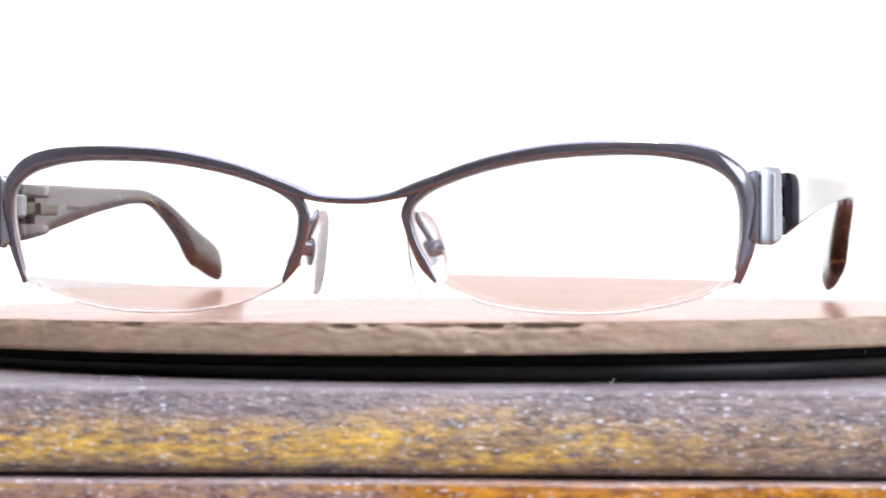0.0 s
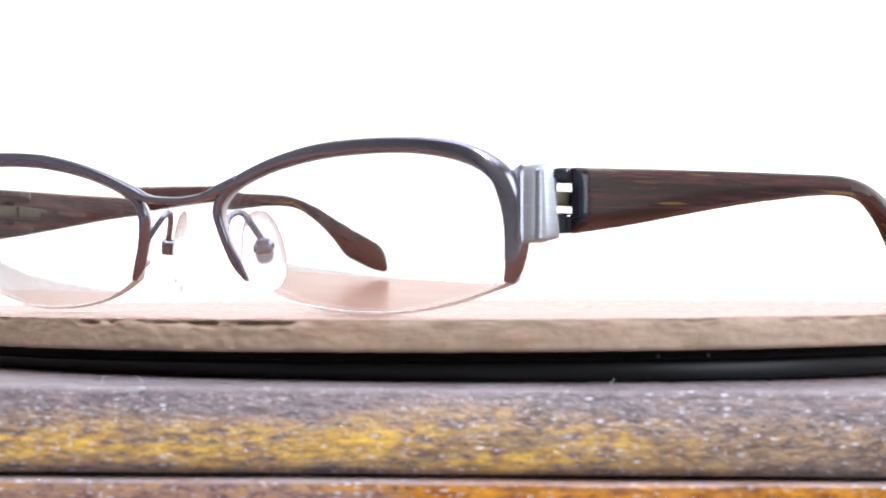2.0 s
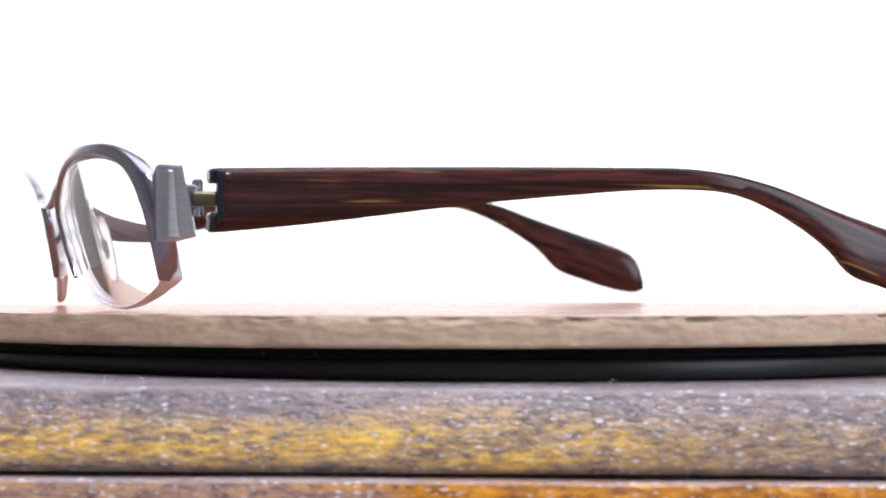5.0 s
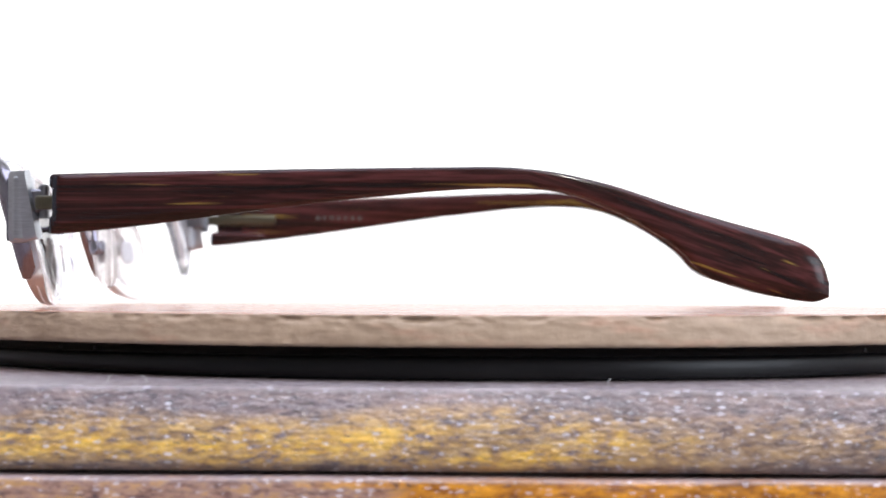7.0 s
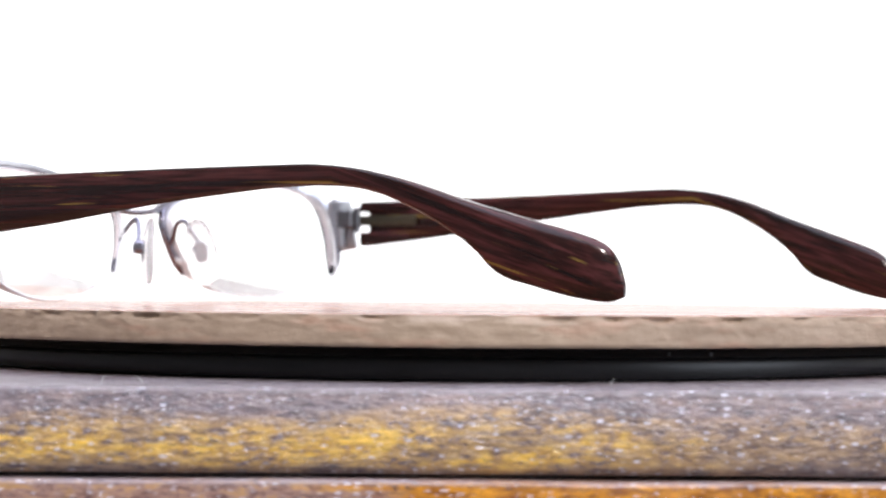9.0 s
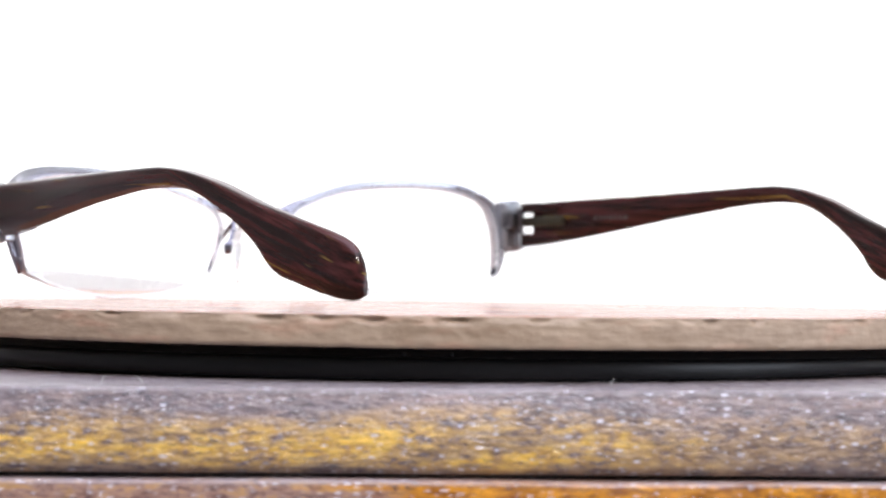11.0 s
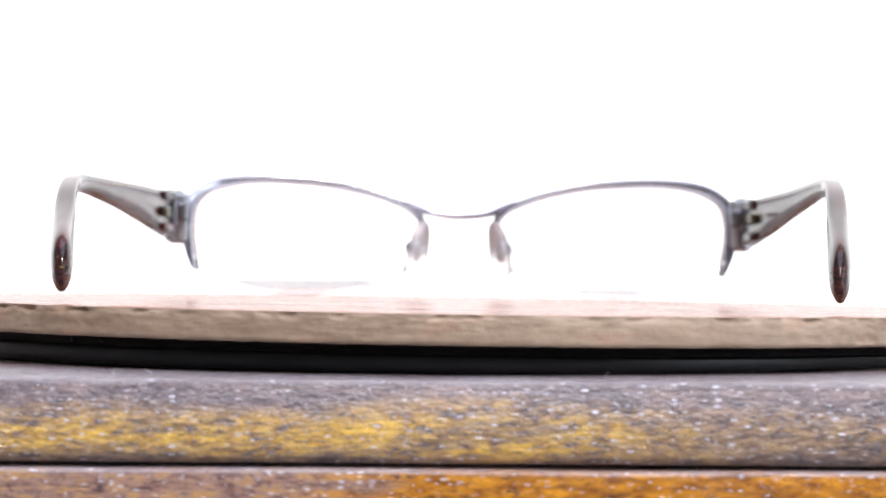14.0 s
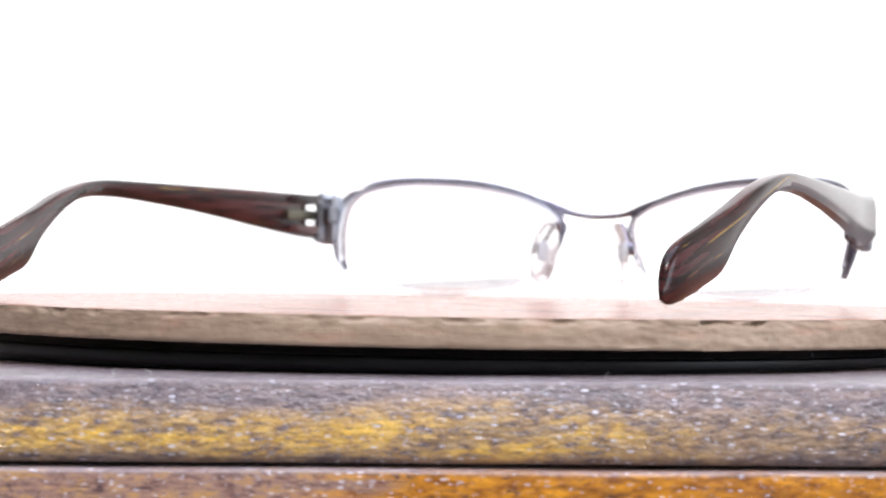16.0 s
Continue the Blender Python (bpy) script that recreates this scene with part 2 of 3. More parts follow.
def oval(c, u, v, n=2.0, count=14):
    """A superellipse ring about c with half axes u and v; n = 2 is round, larger is squarer."""
    c, u, v, out = Vector(c), Vector(u), Vector(v), []
    for i in range(count):
        a = 2 * math.pi * (i + 0.5) / count
        x, y = math.cos(a), math.sin(a)
        out.append(c + u * math.copysign(abs(x) ** (2 / n), x) + v * math.copysign(abs(y) ** (2 / n), y))
    return out


def spline(points, steps):
    """Catmull-Rom through the points."""
    p = [Vector(q) for q in points]
    p = [2 * p[0] - p[1]] + p + [2 * p[-1] - p[-2]]
    out = []
    for i in range(1, len(p) - 2):
        for k in range(steps):
            t = k / steps
            a, b, c, d = p[i - 1:i + 3]
            out.append(0.5 * (2 * b + (c - a) * t + (2 * a - 5 * b + 4 * c - d) * t * t + (3 * b - a - 3 * c + d) * t ** 3))
    return out + [p[-2]]


def graph(points, x):
    """A smooth curve y(x) through the points."""
    i = 0
    while i < len(points) - 2 and x > points[i + 1][0]:
        i += 1
    (x0, y0), (x1, y1) = points[i], points[i + 1]
    slope = lambda j: (points[min(j + 1, len(points) - 1)][1] - points[max(j - 1, 0)][1]) / (points[min(j + 1, len(points) - 1)][0] - points[max(j - 1, 0)][0])
    h = x1 - x0
    t = min(max((x - x0) / h, 0), 1)
    return (y0 * (1 + 2 * t) * (1 - t) ** 2 + h * slope(i) * t * (1 - t) ** 2 + y1 * t * t * (3 - 2 * t) + h * slope(i + 1) * t * t * (t - 1))


def tube(bm, path, r, count=10, flat=1.0):
    sections = []
    for i, q in enumerate(path):
        d = (path[min(i + 1, len(path) - 1)] - path[max(i - 1, 0)]).normalized()
        u = d.cross(Vector((0, 1, 0.2))).normalized()
        v = d.cross(u).normalized()
        sections.append(oval(q, u * r, v * r * flat, 2, count))
    return loft(bm, sections)


def block(bm, x0, x1, y0, y1, z0, z1, n=6.0):
    """A box with softly rounded upright edges and chamfered ends, in millimetres."""
    cx, cy, hx, hy = (x0 + x1) / 2, (y0 + y1) / 2, abs(x1 - x0) / 2, abs(y1 - y0) / 2
    c = min(hx, hy, (z1 - z0) / 2) * 0.18
    rows = [(z0, c), (z0 + c, 0), (z1 - c, 0), (z1, c)]
    return loft(bm, [oval((cx, cy, z), (hx - s, 0, 0), (0, hy - s, 0), n, 16) for z, s in rows])


def box(name, x0, x1, y0, y1, z0, z1, mat, parent=None, label="", kind="structure"):
    """A plain slab in metres."""
    bm = bmesh.new()
    bmesh.ops.create_cube(bm, size=1, matrix=Matrix.LocRotScale(((x0 + x1) / 2, (y0 + y1) / 2, (z0 + z1) / 2), None, (x1 - x0, y1 - y0, z1 - z0)))
    return part(name, bm, mat, parent, label, 0, kind)


# ---- the unseen room, added to close the place ----
FLOOR_Z = -0.76
tagged(box("floor", -2, 2, -2.2, 1.5, FLOOR_Z - 0.1, FLOOR_Z, FLOORING), "plain grey floor of the room", "floor")
tagged(box("ceiling", -2, 2, -2.2, 1.5, 1.7, 1.8, WHITE), "plain white ceiling", "ceiling")
# the west and south walls are dim so that the metal reflects something dark
tagged(box("wall_west", -2.1, -2, -2.2, 1.5, FLOOR_Z, 1.7, DIM), "unseen brown-grey wall, added to darken reflections", "wall")
tagged(box("wall_east", 2, 2.1, -2.2, 1.5, FLOOR_Z, 1.7, WHITE), "plain white painted wall", "wall")
tagged(box("wall_south", -2.1, 2.1, -2.3, -2.2, FLOOR_Z, 1.7, DIM), "unseen brown-grey wall, added to darken reflections", "wall")
tagged(box("wall_north", -2.1, 2.1, 1.5, 1.6, FLOOR_Z, 1.7, WHITE), "plain white painted wall", "wall")
# carried further right, out of view, to brighten reflections in temples and rim
tagged(box("backdrop", -1.1, 1.9, 1.2, 1.22, -0.7, 1.3, BACKDROP), "white backdrop behind the table, made to glow as if overexposed", "backdrop")


# ---- the wooden table ----
def board(name, y_front, y_back, z_top, z_bottom, r, bulge, mat, parent, label, half=0.42):
    """A long board along x with a crisp upper edge over a front that bulges a little (metres)."""
    prof = [(y_back, z_bottom), (y_back, z_top)]
    deep = z_top - z_bottom
    for i in range(5):
        a = math.pi / 2 * i / 4
        prof.append((y_front + bulge + r - r * math.sin(a), z_top - r + r * math.cos(a)))
    for i in range(1, 9):
        t = i / 9
        prof.append((y_front + bulge * (1 - t / 0.7) ** 2, z_top - r - (deep - r - 0.0012) * t))
    prof += [(y_front + 0.0003, z_bottom + 0.0012), (y_front + 0.0009, z_bottom + 0.0003), (y_front + 0.002, z_bottom)]
    bm = bmesh.new()
    xs = [-half + 2 * half * i / 120 for i in range(121)]
    sections = []
    for x in xs:
        w = 0.00025 * noise.noise((x * 25, z_top * 100, 0)) + 0.0001 * noise.noise((x * 90, z_top * 50, 3))
        sections.append([(x / MM, (y + (w if y < 0 else 0)) / MM, (z + 0.6 * w) / MM) for y, z in prof])
    loft(bm, sections)
    return part(name, bm, mat, parent, label, 50)


TABLE_TOP = -0.0089
table = new("wooden_table")
table.location = (0, 0, FLOOR_Z)
tagged(table, "varnished brown and golden wooden table under the turntable", "table")


def on_table(ob):
    ob.matrix_parent_inverse = table.matrix_basis.inverted()
    return ob


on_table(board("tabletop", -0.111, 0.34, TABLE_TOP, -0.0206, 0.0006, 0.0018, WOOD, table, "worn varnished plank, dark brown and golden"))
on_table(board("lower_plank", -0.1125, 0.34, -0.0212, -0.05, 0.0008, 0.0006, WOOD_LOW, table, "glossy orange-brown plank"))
for sx in (-0.38, 0.38):
    for sy in (-0.06, 0.30):
        bm = bmesh.new()
        loft(bm, [oval((sx * 1000, sy * 1000, z), (h, 0, 0), (0, h, 0), 7, 16) for z, h in ((-760, 15), (-755, 17), (-300, 21), (-50, 24))])
        on_table(part("leg", bm, WOOD_LOW, table))


# ---- the turntable platter ----
def lathe(bm, prof, count, closed_bottom=True):
    """Turn a profile of (radius, z) in millimetres about the axis."""
    sections = []
    for r, z in prof:
        w = min(max((z + 8.5) / 2.3, 0), 1)   # the upper part leans with the disc, the foot is level
        ring = []
        for i in range(count):
            x, y = r * math.cos(2 * math.pi * i / count), r * math.sin(2 * math.pi * i / count)
            ring.append((x, y, z + w * (SLOPE_X * x + SLOPE_Y * y)))
        sections.append(ring)
    return loft(bm, sections, cap=closed_bottom)


platter = new("turntable_platter")
tagged(platter, "black plastic turntable platter with a grooved rim", "turntable")
bm = bmesh.new()
lathe(bm, [(88, -8.8), (92.6, -8.8), (93.4, -8.5), (93.7, -7.9), (93.7, -6.7), (93.5, -6.45), (92.8, -6.2), (92.6, -5.9), (92.3, -5.2), (91.8, -4.85), (90.6, -4.7), (88, -4.7)], 240)
part("platter_body", bm, BLACK, platter)
bm = bmesh.new()
lathe(bm, [(92.6, -6.24), (93.45, -6.16), (93.4, -6.02), (92.75, -5.32), (92.4, -5.15)], 240, False)
part("rim_band", bm, BLACK, platter, "narrow glossy band round the rim")
for deg in (53.2, 49.0, -31.0, -36.0, 150.0):
    bm = bmesh.new()
    a = radians(deg)
    loft(bm, [oval((93.1 * math.cos(a), 93.1 * math.sin(a), z + 0.2 + 93 * (SLOPE_X * math.cos(a) + SLOPE_Y * math.sin(a))), (0.2 * math.cos(a), 0.2 * math.sin(a), 0), (-0.35 * math.sin(a), 0.35 * math.cos(a), 0), 3, 8) for z in (-6.4, -6.0, -5.6)])
    part("nick", bm, BLACK, platter)

# ---- the clay disc ----
def clay_disc():
    """A round slab with a chipped upper edge, broken, uneven side and a slightly wedge-shaped thickness."""
    disc = new("clay_disc")
    tagged(disc, "round pinkish clay disc with a chipped tan edge", "disc")
    count = 1080
    rings = []
    levels = [0.0, 0.03, 0.06, 0.10, 0.14, 0.18, 0.23, 0.28, 0.35, 0.43, 0.52, 0.62, 0.72, 0.83, 0.92, 1.0]
    for k in range(count):
        a = 2 * math.pi * k / count
        ca, sa = math.cos(a), math.sin(a)
        base = 99.4 + 0.35 * noise.noise((ca * 3, sa * 3, 1.0)) + 0.12 * noise.noise((ca * 14, sa * 14, 5.0))
        bottom = -4.65 + 0.06 * noise.noise((ca * 30, sa * 30, 2))
        rough = 0.35 + 0.9 * max(0.0, noise.noise((ca * 2.2, sa * 2.2, 7.0)) + 0.25)
        chip = rough * (max(0.0, noise.noise((ca * 11, sa * 11, 9.0)) - 0.05) * 3.0 + max(0.0, noise.noise((ca * 34, sa * 34, 4.0)) - 0.1) * 2.2)
        row = []
        for q in levels:
            r = base - 0.25 * (1 - q) ** 2
            z = bottom * q
            bite = chip * math.exp(-(q / 0.16) ** 2)
            r -= min(bite, 1.5)
            hollow = max(0.0, noise.noise((ca * 30, sa * 30, 12 + q * 2.5)) - 0.16) * 3.4 * math.exp(-((q - 0.13) / 0.08) ** 2)
            crack = max(0.0, 0.10 - abs(noise.noise((ca * 26, sa * 26, 20 + q * 3.0)))) * 5.0 * rough
            r -= rough * min(hollow, 1.3) + 0.3 * crack * (q > 0.05)
            if q == 0:
                z -= 0.10 + min(0.3 * chip, 0.5)   # the top edge is worn down a little
            r += rough * (0.17 * noise.noise((ca * 22, sa * 22, q * 5)) + 0.22 * noise.noise((ca * 60, sa * 60, q * 10)) + 0.10 * noise.noise((ca * 150, sa * 150, q * 22)))
            if q == 1.0:
                r -= 0.3
            x, y = r * ca, r * sa
            row.append((x, y, z + SLOPE_X * x + SLOPE_Y * y))
        inner = [(r * ca, r * sa, (SLOPE_X * ca + SLOPE_Y * sa) * r + 0.02 * noise.noise((r * ca * 0.05, r * sa * 0.05, 0))) for r in (5.0, 30.0, 55.0, 75.0, 88.0, 94.5, 97.2)]
        under = [(r * ca, r * sa, bottom + (SLOPE_X * ca + SLOPE_Y * sa) * r) for r in (90.0, 5.0)]
        rings.append(inner + row + under)
    top_count = 7
    for name, mat, rows in (("top_face", CLAY_TOP, [r[:top_count + 1] for r in rings]), ("broken_edge", CLAY_SIDE, [r[top_count:] for r in rings])):
        bm = bmesh.new()
        verts = [[bm.verts.new(Vector(p) * MM) for p in r] for r in rows]
        for k in range(count):
            a, b = verts[k], verts[(k + 1) % count]
            for i in range(len(a) - 1):
                bm.faces.new((a[i], b[i], b[i + 1], a[i + 1]))
        bm.faces.new([v[0 if name == "top_face" else -1] for v in verts])
        part(name, bm, mat, disc, "smooth pinkish top" if name == "top_face" else "chipped and cracked tan edge", 60)
    return disc


disc = clay_disc()


# ---- lint on the table ----
def lint(x, y, bend, tall):
    """One fine pale fibre that stands on the tabletop (millimetres)."""
    bm = bmesh.new()
    path = spline([(0, 0, -0.2), (bend * 0.3, 0, tall * 0.45), (bend, -0.1, tall * 0.8), (bend * 1.9, -0.1, tall)], 4)
    tube(bm, path, 0.045, 6)
    fibre = part("lint_fibre", bm, CORD)
    fibre.location = (x * MM, y * MM, TABLE_TOP)
    return tagged(fibre, "tiny pale curled fibre standing on the wooden table", "lint", "lint on the table")


for fibre_at in ((-51.0, -97.0, 0.25, 0.9), (-45.2, -98.0, -0.5, 0.8), (20.8, -99.0, 0.3, 0.9)):
    lint(*fibre_at)


# ---- the eyeglasses ----
LENS_C = (33.5, 12.9)


def face_y(x, z):
    """Depth of the lens front, in millimetres, where it is x across and z high."""
    w = min(1.0, max(0.0, (abs(x) - 8) / 30))
    brow = 0.0046 * max(0.0, z - 6) ** 2 * w * w * (3 - 2 * w)   # the outer brow leans further forward
    return -76.0 + 0.0020 * x * x + 0.2126 * (20 - z) + 0.0012 * (z - 12.5) ** 2 - brow


# Outer and inner edge of the metal rim, from the nose over the brow to the temple side: x, z, x, z.
RIM = [(11.9, 4.7, 12.3, 5.2), (9.7, 7.1, 11.2, 7.8), (8.4, 10.2, 9.9, 10.3), (7.5, 13.1, 9.1, 12.8), (7.2, 15.7, 8.8, 15.3),
       (8.8, 18.5, 9.7, 17.2), (12.4, 20.95, 12.9, 19.3), (19.8, 23.55, 19.7, 21.7), (28.3, 25.35, 28.2, 23.4), (36.6, 26.05, 36.6, 24.1),
       (44.9, 26.15, 44.8, 24.1), (51.0, 25.65, 50.8, 23.2), (55.5, 24.25, 54.7, 21.8), (59.0, 21.4, 57.1, 19.6), (60.3, 17.8, 57.9, 16.3),
       (60.4, 13.4, 57.9, 12.5), (59.7, 9.8, 57.4, 9.0), (58.7, 7.0, 57.0, 6.6), (57.6, 4.5, 56.5, 4.9)]
LOWER = [(52.6, 3.13), (48.5, 1.88), (44.3, 0.98), (40.1, 0.38), (35.5, 0.11), (31.6, 0.17), (27.4, 0.43), (23.1, 0.98), (18.9, 1.88), (14.6, 3.63)]


def rim(s, parent):
    bm = bmesh.new()
    sections = []
    rows = spline([(a, b, 0) for a, b, _, _ in RIM], 7), spline([(c, d, 0) for _, _, c, d in RIM], 7)
    for i, (o, q) in enumerate(zip(*rows)):
        c = (o + q) / 2
        y = face_y(c.x, c.y)
        half = (q - o) / 2
        edge = min(i, len(rows[0]) - 1 - i) / 6
        side = min(1, max(0, (c.x - 51) / 5)) * min(1, max(0, (c.y - 3) / 3)) * min(1, max(0, (26 - c.y) / 4))
        depth = (0.8 + 0.5 * side) * min(1.0, 0.7 + edge * 0.3)
        sections.append(oval((s * c.x, y - 0.4 + depth, c.y), (s * half.x, -0.8 * abs(half.x) * side, half.y), (0, depth, 0), 3.2, 14))
    loft(bm, sections)
    ob = part("rim", bm, [GUNMETAL, PALE_BACK], parent, "satin gunmetal half rim, paler behind")
    for f in ob.data.polygons:   # faces turned to the back take the paler metal
        c = f.center / MM
        if f.normal.y > 0.35 and c.z > 12.5 and abs(c.x) > 11:
            f.material_index = 1
    return ob


def liner(s, parent):
    """The pale cord in the groove, seen as a thin line inside the rim."""
    bm = bmesh.new()
    path = []
    for v in spline([(c, d, 0) for _, _, c, d in RIM[1:-1]], 6):
        q = v + (Vector((*LENS_C, 0)) - v).normalized() * 0.12
        path.append(Vector((s * q.x, face_y(q.x, q.y) + 0.75, q.y)))
    tube(bm, path, 0.3, 8)
    return part("rim_liner", bm, LINER, parent, "thin pale line inside the rim")


def lens(s, parent):
    curve_back = 0.0033 if s > 0 else 0.0021   # the two lenses differ in power
    inner = [Vector((c, d, 0)) for _, _, c, d in RIM]
    loop = [v + (v - Vector((*LENS_C, 0))).normalized() * 0.35 for v in inner] + [Vector((x, z, 0)) for x, z in LOWER]
    curve = spline(loop + [loop[0]], 6)[:-1]
    bm, rings_f, rings_b = bmesh.new(), [], []
    n = 22
    for j in range(1, n + 1):
        k = j / n
        f, b = [], []
        for v in curve:
            x, z = LENS_C[0] + (v.x - LENS_C[0]) * k, LENS_C[1] + (v.y - LENS_C[1]) * k
            r2 = (x - LENS_C[0]) ** 2 + (z - LENS_C[1]) ** 2
            y = face_y(x, z) + 0.15
            f.append(bm.verts.new(Vector((s * x, y, z)) * MM))
            b.append(bm.verts.new(Vector((s * x, y + 1.15 + curve_back * r2, z)) * MM))
        rings_f.append(f)
        rings_b.append(b)
    m = len(curve)
    for rings in (rings_f, rings_b):
        y = face_y(*LENS_C) + 0.15 + (1.15 if rings is rings_b else 0)
        mid = bm.verts.new(Vector((s * LENS_C[0], y, LENS_C[1])) * MM)
        for i in range(m):
            bm.faces.new((mid, rings[0][i], rings[0][(i + 1) % m]))
        for a, b in zip(rings, rings[1:]):
            for i in range(m):
                bm.faces.new((a[i], a[(i + 1) % m], b[(i + 1) % m], b[i]))
    for i in range(m):
        f = bm.faces.new((rings_f[-1][i], rings_f[-1][(i + 1) % m], rings_b[-1][(i + 1) % m], rings_b[-1][i]))
        f.material_index = 1
    ob = part("lens", bm, [LENS, LENS_EDGE], parent, "clear thin corrective lens")
    ob.visible_shadow = False
    bm = bmesh.new()
    path = []
    for v in spline([(54.8, 4.9, 0)] + [(x, z, 0) for x, z in LOWER] + [(12.1, 4.9, 0)], 6):
        r2 = (v.x - LENS_C[0]) ** 2 + (v.y - LENS_C[1]) ** 2
        path.append(Vector((s * v.x, face_y(v.x, v.y) + 0.15 + 0.5 * (1.15 + curve_back * r2), v.y - 0.02)))
    tube(bm, path, 0.24, 8)
    part("nylon_cord", bm, CORD, ob, "thin white nylon cord")
    for x, z in ((9.9, 7.6), (57.9, 7.4)):
        bm = bmesh.new()
        c = Vector((s * x, face_y(x, z) + 1.5, z))
        loft(bm, [oval(c + Vector((s * t, 0.1 * t, -0.5 * t)), (0, 0.45 * k, 0), (0, 0, 0.55 * k), 2, 10) for t, k in ((-0.7, 0.5), (-0.5, 1.0), (0.5, 1.0), (0.7, 0.5))])
        part("cord_end", bm, CORD, ob, "tiny knotted cord end")
    return ob


def bridge(parent):
    bm = bmesh.new()
    sections = []
    for v in spline([(-12.8, 0.85, 20.35), (-9.6, 0.95, 19.0), (-6.0, 0.66, 17.8), (-2.0, 0.64, 17.4), (2.0, 0.64, 17.4), (6.0, 0.66, 18.0), (9.6, 0.95, 19.1), (12.8, 0.85, 20.35)], 6):
        y = -76.0 + 0.002 * v.x * v.x + 0.2126 * (20 - v.z) * 0.6
        slope = 0.055 * v.x if abs(v.x) < 8 else math.copysign(0.42, v.x)
        sections.append(oval((v.x, y + 0.35, v.z), Vector((-slope, 0, 1)).normalized() * v.y, (0, 0.95, 0), 2.6, 14))
    loft(bm, sections)
    return part("bridge", bm, GUNMETAL, parent, "slim curved metal nose bridge")


def endpiece(s, parent):
    """The brushed block that turns the corner from the rim to the hinge."""
    bm = bmesh.new()
    sections = []
    path = spline([(58.8, -67.3, 0), (60.3, -68.0, 0), (61.5, -67.3, 0), (62.5, -66.0, 0), (63.15, -64.7, 0), (63.6, -63.3, 0)], 6)
    for i, q in enumerate(path):
        d = (path[min(i + 1, len(path) - 1)] - path[max(i - 1, 0)]).normalized()
        normal = Vector((-d.y, d.x, 0))
        t = i / (len(path) - 1)
        top, low = 22.0 - 2.0 * max(0, 0.35 - t), 10.2 + 2.0 * max(0, 0.35 - t) + 2.0 * max(0, t - 0.65)
        c = q + normal * 0.9 + Vector((0, 0, 0.25 if s > 0 else 0))
        # the rear edge leans: lower corner further back
        sections.append(oval((s * c.x, c.y, c.z + (top + low) / 2), (s * normal.x * 0.95, normal.y * 0.95, 0), (0, -1.1 * t ** 3, (top - low) / 2), 7, 20))
    loft(bm, sections)
    ob = part("endpiece", bm, STEEL, parent, "brushed steel corner block")
    bm = bmesh.new()
    sections = []
    for q, r in ((Vector((60.5, -68.1, 0)), 0.1), (Vector((60.75, -68.0, 0)), 0.3), (Vector((61.0, -67.8, 0)), 0.1)):
        sections.append(oval((s * q.x, q.y + 0.1, 15.9), (0, r, 0), (0, 0, 5.2), 5, 16))
    loft(bm, sections)
    part("ridge", bm, GUNMETAL, ob)
    return ob


# Upper and lower outline of a temple seen from the side: y, z.
TOP = [(-59.3, 21.2), (-44.6, 21.5), (-30.3, 21.7), (-12.0, 21.9), (5.3, 22.0), (14.4, 21.95), (21.5, 21.25), (27.6, 20.0), (32.7, 18.6), (40.9, 15.8), (50.0, 13.05), (58.9, 10.4), (62.2, 8.7), (63.8, 6.3), (64.6, 3.7)]
LOW = [(-59.3, 11.35), (-49.2, 12.3), (-40.0, 13.35), (-30.7, 14.55), (-21.2, 15.75), (-12.4, 16.75), (-3.4, 17.55), (5.7, 18.3), (14.6, 18.55), (21.5, 18.15), (26.2, 17.05), (30.7, 15.25), (35.2, 12.95), (39.5, 10.25), (42.2, 8.05), (44.4, 5.65), (46.7, 4.25), (50.0, 3.25), (56.1, 1.5), (62.2, 0.55), (64.6, 1.3)]
THICK = [(-59.3, 2.3), (-49.6, 1.95), (-30, 1.6), (-10, 1.45), (16.5, 1.45), (31.7, 1.75), (50.0, 2.0), (58, 1.95), (61.5, 1.6), (63.4, 1.1), (64.6, 0.4)]


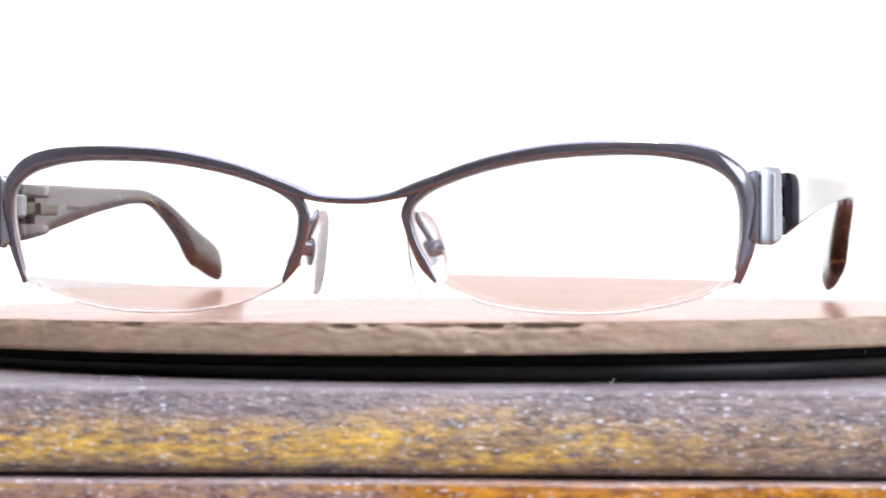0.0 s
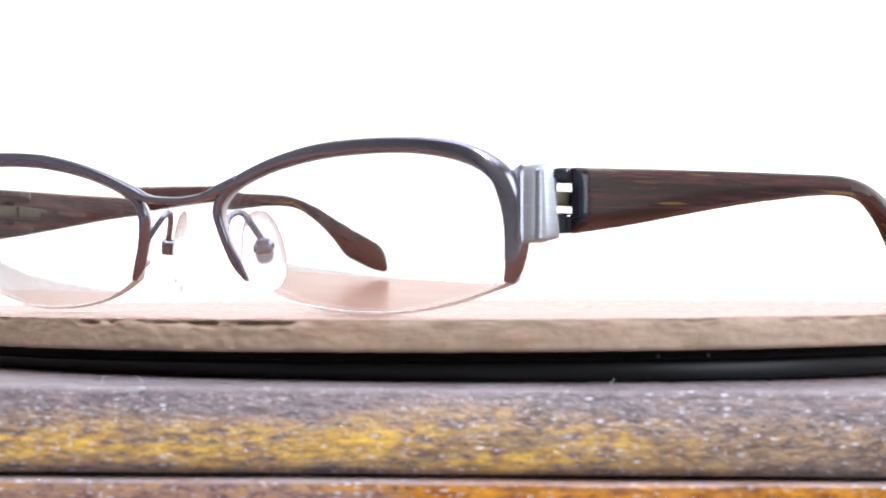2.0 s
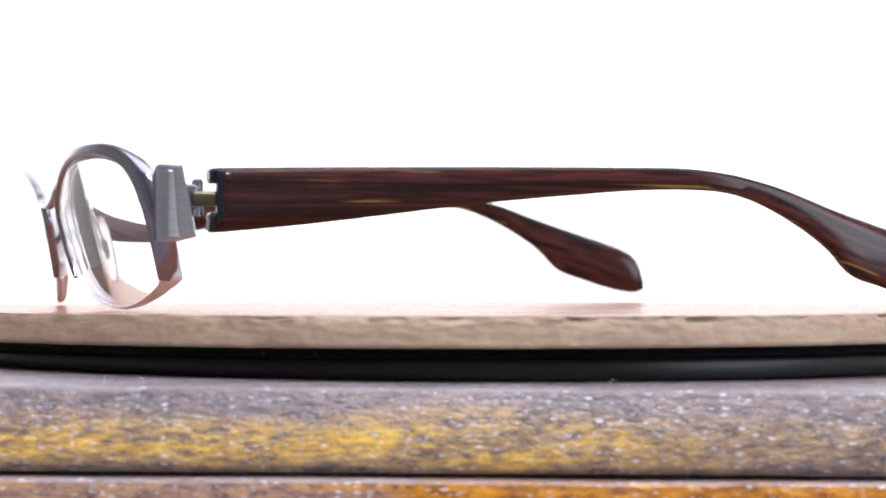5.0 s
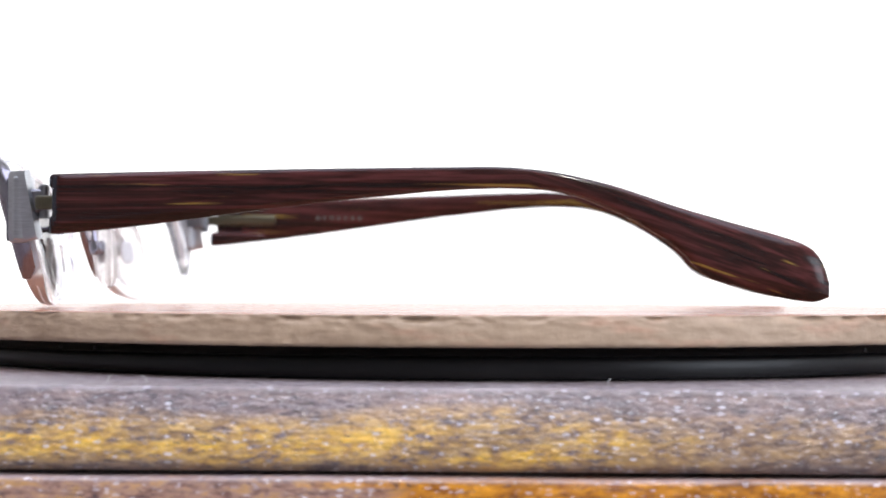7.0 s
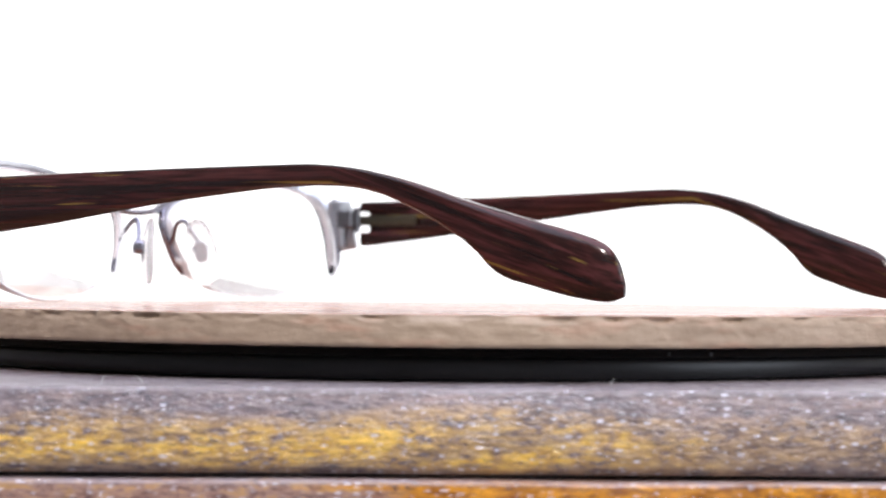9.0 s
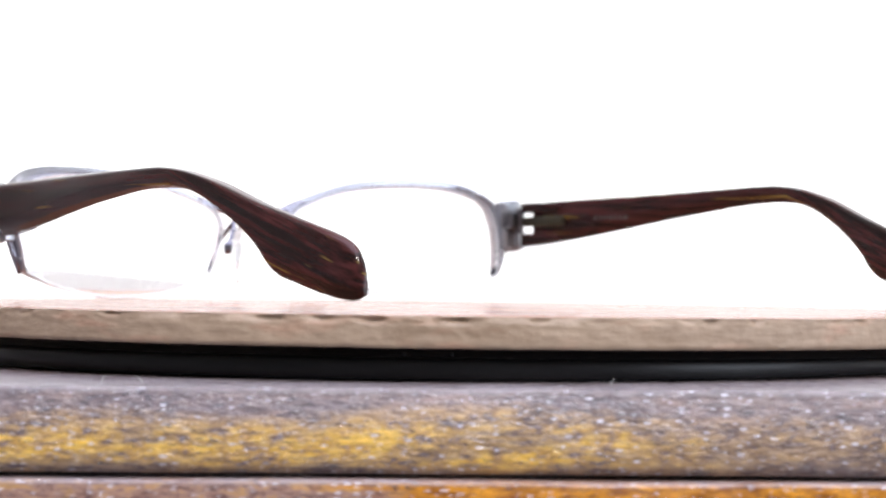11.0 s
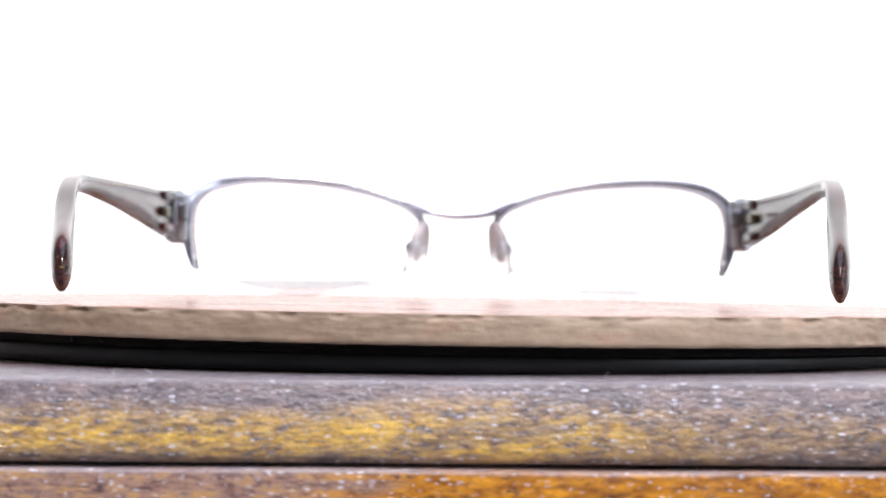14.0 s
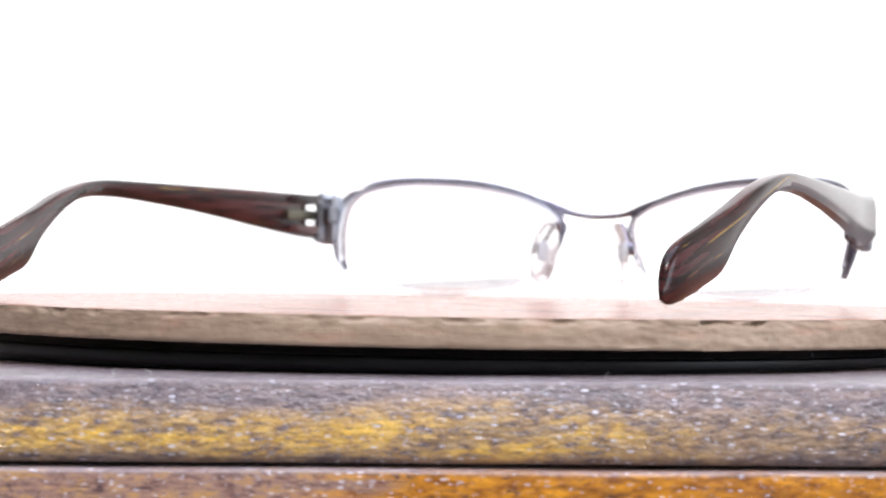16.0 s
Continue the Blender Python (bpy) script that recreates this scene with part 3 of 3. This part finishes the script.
def temple(s, across, parent):
    """One arm; across is its centre line seen from above: y, x."""
    bm = bmesh.new()
    ys = [-59.3, -59.0, -58.4, -57.8, -57.2, -56.6, -55.6, -53.6] + [-53.2 + 3.0 * i for i in range(22)] + [12.5 + 1.25 * i for i in range(39)] + [61.2, 62.1, 62.9, 63.5, 64.0, 64.4, 64.6]
    sections = []
    for y in ys:
        a, b, h, x = graph(TOP, y), graph(LOW, y), graph(THICK, y), graph(across, y)
        skew = graph([(-60, 0.45), (30, 0.45), (65, 0.95)], y) if s > 0 else graph([(-60, 0.0), (-20, 0.5), (20, 1.5), (45, 1.2), (65, 0.5)], y)   # the arms sit a little askew
        ring = oval((0, 0, 0), (h, 0, 0), (0, 0, 1), graph([(-60, 4.2), (34, 4.2), (52, 2.5), (65, 2.2)], y), 28)
        for v in ring:
            if v.z < -0.67 and v.x > 0:
                v.x -= 0.92 * min(1, max(0, (48 - y) / 25)) * (-0.67 - v.z) / 0.33 * v.x   # a bevel along the lower outer edge
            elif v.z < -0.35 and y > -50:
                v.x -= 0.55 * min(1, max(0, (45 - y) / 25), (y + 50) / 20) * (-0.35 - v.z) / 0.65 * v.x   # and a slighter one inside
            if v.x > 0 and y < -57.8:
                v.x *= 1 - 0.4 * ((-57.8 - y) / 1.5) ** 1.5   # the front end rounds inwards
            if y < -53.2:
                v.x = max(v.x, 0.15)   # only the outer skin reaches the hinge
        reach = y - (2.0 * (y + 59.3) / 124 if s < 0 else 0)   # one arm is a little shorter
        sections.append([(s * (x + v.x), reach, (a + b) / 2 + skew + v.z * (a - b) / 2) for v in ring])
    loft(bm, sections)
    x = graph(across, -57)
    arm = part("temple", bm, [TORTOISE, DARK_REFLECTION], parent, "glossy tortoiseshell temple, dark red-brown with gold streaks")
    for f in arm.data.polygons:
        if f.center.y < -57.6 * MM and f.normal.y < -0.45:
            f.material_index = 1   # the cut front end, with a dark reflection as its colour
    for a0, a1 in ((18.8, None), (None, 14.5)):
        bm, rows = bmesh.new(), []
        for y, k in ((-60.2, 0.35), (-59.8, 0.0), (-57.0, 0.0), (-52.0, 0.1), (-48.6, 0.25), (-48.0, 0.5)):
            z0, z1 = (graph(LOW, y) + 0.03 if a0 is None else a0), (graph(TOP, y) - 0.03 if a1 is None else a1)
            rows.append(oval((s * (graph(across, y) - 1.25), y, (z0 + z1) / 2 + (0.45 if s > 0 else 0)), (s * (1.6 - k), 0, 0), (0, 0, (z1 - z0) / 2 - k), 5, 16))
        loft(bm, rows)
        lug = part("hinge_lug", bm, [TORTOISE, DARK_REFLECTION], arm, "polished acetate hinge lug, dark reflection painted on its front end")
        # front-facing sides get the painted dark reflection
        for f in lug.data.polygons:
            if f.normal.y < -0.25:
                f.material_index = 1
    bm = bmesh.new()
    loft(bm, [oval((s * (x - 1.2), y, 17.0), (s * w, 0, 0), (0, 0, h), 5, 14) for y, w, h in ((-62.6, 0.6, 1.0), (-62.2, 0.8, 1.15), (-53.0, 0.8, 1.15), (-52.0, 0.85, 1.15))])
    loft(bm, [oval((s * (x - 2.15), y, 17.0), (s * 0.45, 0, 0), (0, 0, h), 5, 14) for y, h in ((-52.6, 1.15), (-46.5, 1.1), (-45.9, 0.8))])
    part("hinge_tongue", bm, TONGUE, arm, "steel spring hinge tongue")
    bm = bmesh.new()
    block(bm, s * 58.6, s * 62.6, -65.2, -61.2, 15.4, 19.2)
    loft(bm, [oval((s * 61.6, -61.6, z), (0.9, 0, 0), (0, 0.9, 0), 2, 14) for z in (14.4, 14.6, 19.5, 19.7)])
    part("hinge_barrel", bm, DARK_METAL, arm, "dark metal hinge barrel")
    bm = bmesh.new()
    loft(bm, [oval((s * 61.6, -61.6, z), (r, 0, 0), (0, r, 0), 2, 14) for z, r in ((19.6, 0.7), (19.95, 0.7), (20.05, 0.5))])
    part("hinge_screw", bm, STEEL, arm, "bright screw head")
    bm = bmesh.new()
    block(bm, s * 58.9, s * 63.0, -66.6, -63.7, 10.9, 21.3)
    part("hinge_plate", bm, STEEL, arm, "brushed steel hinge plate")
    if s < 0:
        for i, w in enumerate((0.9, 0.7, 0.7, 0.8, 0.6, 0.7, 0.9)):
            y = -37.0 + 1.5 * i
            xi = graph(across, y) - graph(THICK, y) - 0.02
            bm = bmesh.new()
            loft(bm, [oval((s * xx, y, 17.6), (0, w / 2, 0), (0, 0, 0.4), 5, 12) for xx in (xi + 0.1, xi - 0.02)])
            part("print_mark", bm, INK, arm, "small faded grey print")
    return arm


def nose_pad(s, parent):
    bm = bmesh.new()
    up = Vector((-s * 0.16, -0.10, 1)).normalized()
    out = Vector((-s * 0.78, 0.62, 0)).normalized()
    wide = up.cross(out).normalized()
    out = wide.cross(up)
    c = Vector((s * 8.8, -65.2, 9.5))
    sections = []
    for i in range(15):
        a = math.pi * (i + 0.35) / 14.7 - math.pi / 2
        k, r = math.sin(a), max(0.05, math.cos(a)) ** 0.75
        sections.append(oval(c + up * 6.8 * k + out * (0.5 * k * k), wide * 3.3 * r * (1 - 0.12 * k), out * 1.15 * r, 2.3, 18))
    loft(bm, sections)
    pad = part("nose_pad", bm, PAD, parent, "clear soft nose pad", 80)
    pad.visible_shadow = False
    bm = bmesh.new()
    b = c - out * 1.9 + up * 0.6
    loft(bm, [oval(b + out * t, wide * 1.15 * k, up * 1.3 * k, 4, 14) for t, k in ((-1.0, 0.75), (-0.8, 1.0), (0.9, 1.0), (1.3, 0.7))])
    loft(bm, [oval(b + wide * t, out * 0.62, up * 0.62, 2, 12) for t in (-1.5, -1.4, 1.4, 1.5)])
    part("pad_box", bm, GUNMETAL, pad, "small metal pad mount with screw")
    bm = bmesh.new()
    loft(bm, [oval(c - out * t, wide * 1.3 * k, up * 2.2 * k, 3, 14) for t, k in ((0.75, 1.0), (0.45, 0.9))])
    part("pad_core", bm, STEEL, pad)
    bm = bmesh.new()
    start = Vector((s * 8.9, face_y(8.9, 11.0) + 1.1, 11.0))
    path = spline([start, start + Vector((-s * 0.7, 1.3, 2.2)), start + Vector((-s * 1.5, 2.6, 4.2)), start + Vector((-s * 1.2, 4.2, 4.7)), start + Vector((-s * 0.4, 5.2, 3.0)), b + up * 0.8], 6)
    tube(bm, path, 0.5, 10)
    part("pad_arm", bm, GUNMETAL, pad, "bent metal wire")
    return pad


glasses = new("eyeglasses")
tagged(glasses, "half-rim eyeglasses, gunmetal frame and tortoiseshell temples, open on the clay disc", "eyeglasses")
for side, across in ((1, [(-59.5, 63.6), (-48, 64.2), (-36, 65.2), (-10, 67.9), (12, 69.8), (25, 69.7), (45, 67.3), (64.6, 64.2)]),
                     (-1, [(-59.5, 63.2), (-48, 63.7), (-36, 64.6), (-10, 66.2), (12, 66.8), (25, 66.3), (45, 63.8), (64.6, 61.0)])):
    rim(side, glasses)
    liner(side, glasses)
    lens(side, glasses)
    endpiece(side, glasses)
    temple(side, across, glasses)
    nose_pad(side, glasses)
bridge(glasses)


# ---- what moves ----
def motions():
    """The platter, the disc and the eyeglasses turn together at an even rate."""
    lean = Matrix.Translation((-0.0003, 0, 0.00045)) @ pose(0, 0, 0, math.degrees(SLOPE_Y), -0.38, 0)
    for thing, own in ((platter, Matrix.Identity(4)), (disc, Matrix.Identity(4)), (glasses, lean)):
        walk(thing, [(0.5 * i, pose(0, 0, 0, 0, 0, TURN_START + TURN_RATE * 0.5 * i) @ own) for i in range(33)])


motions()
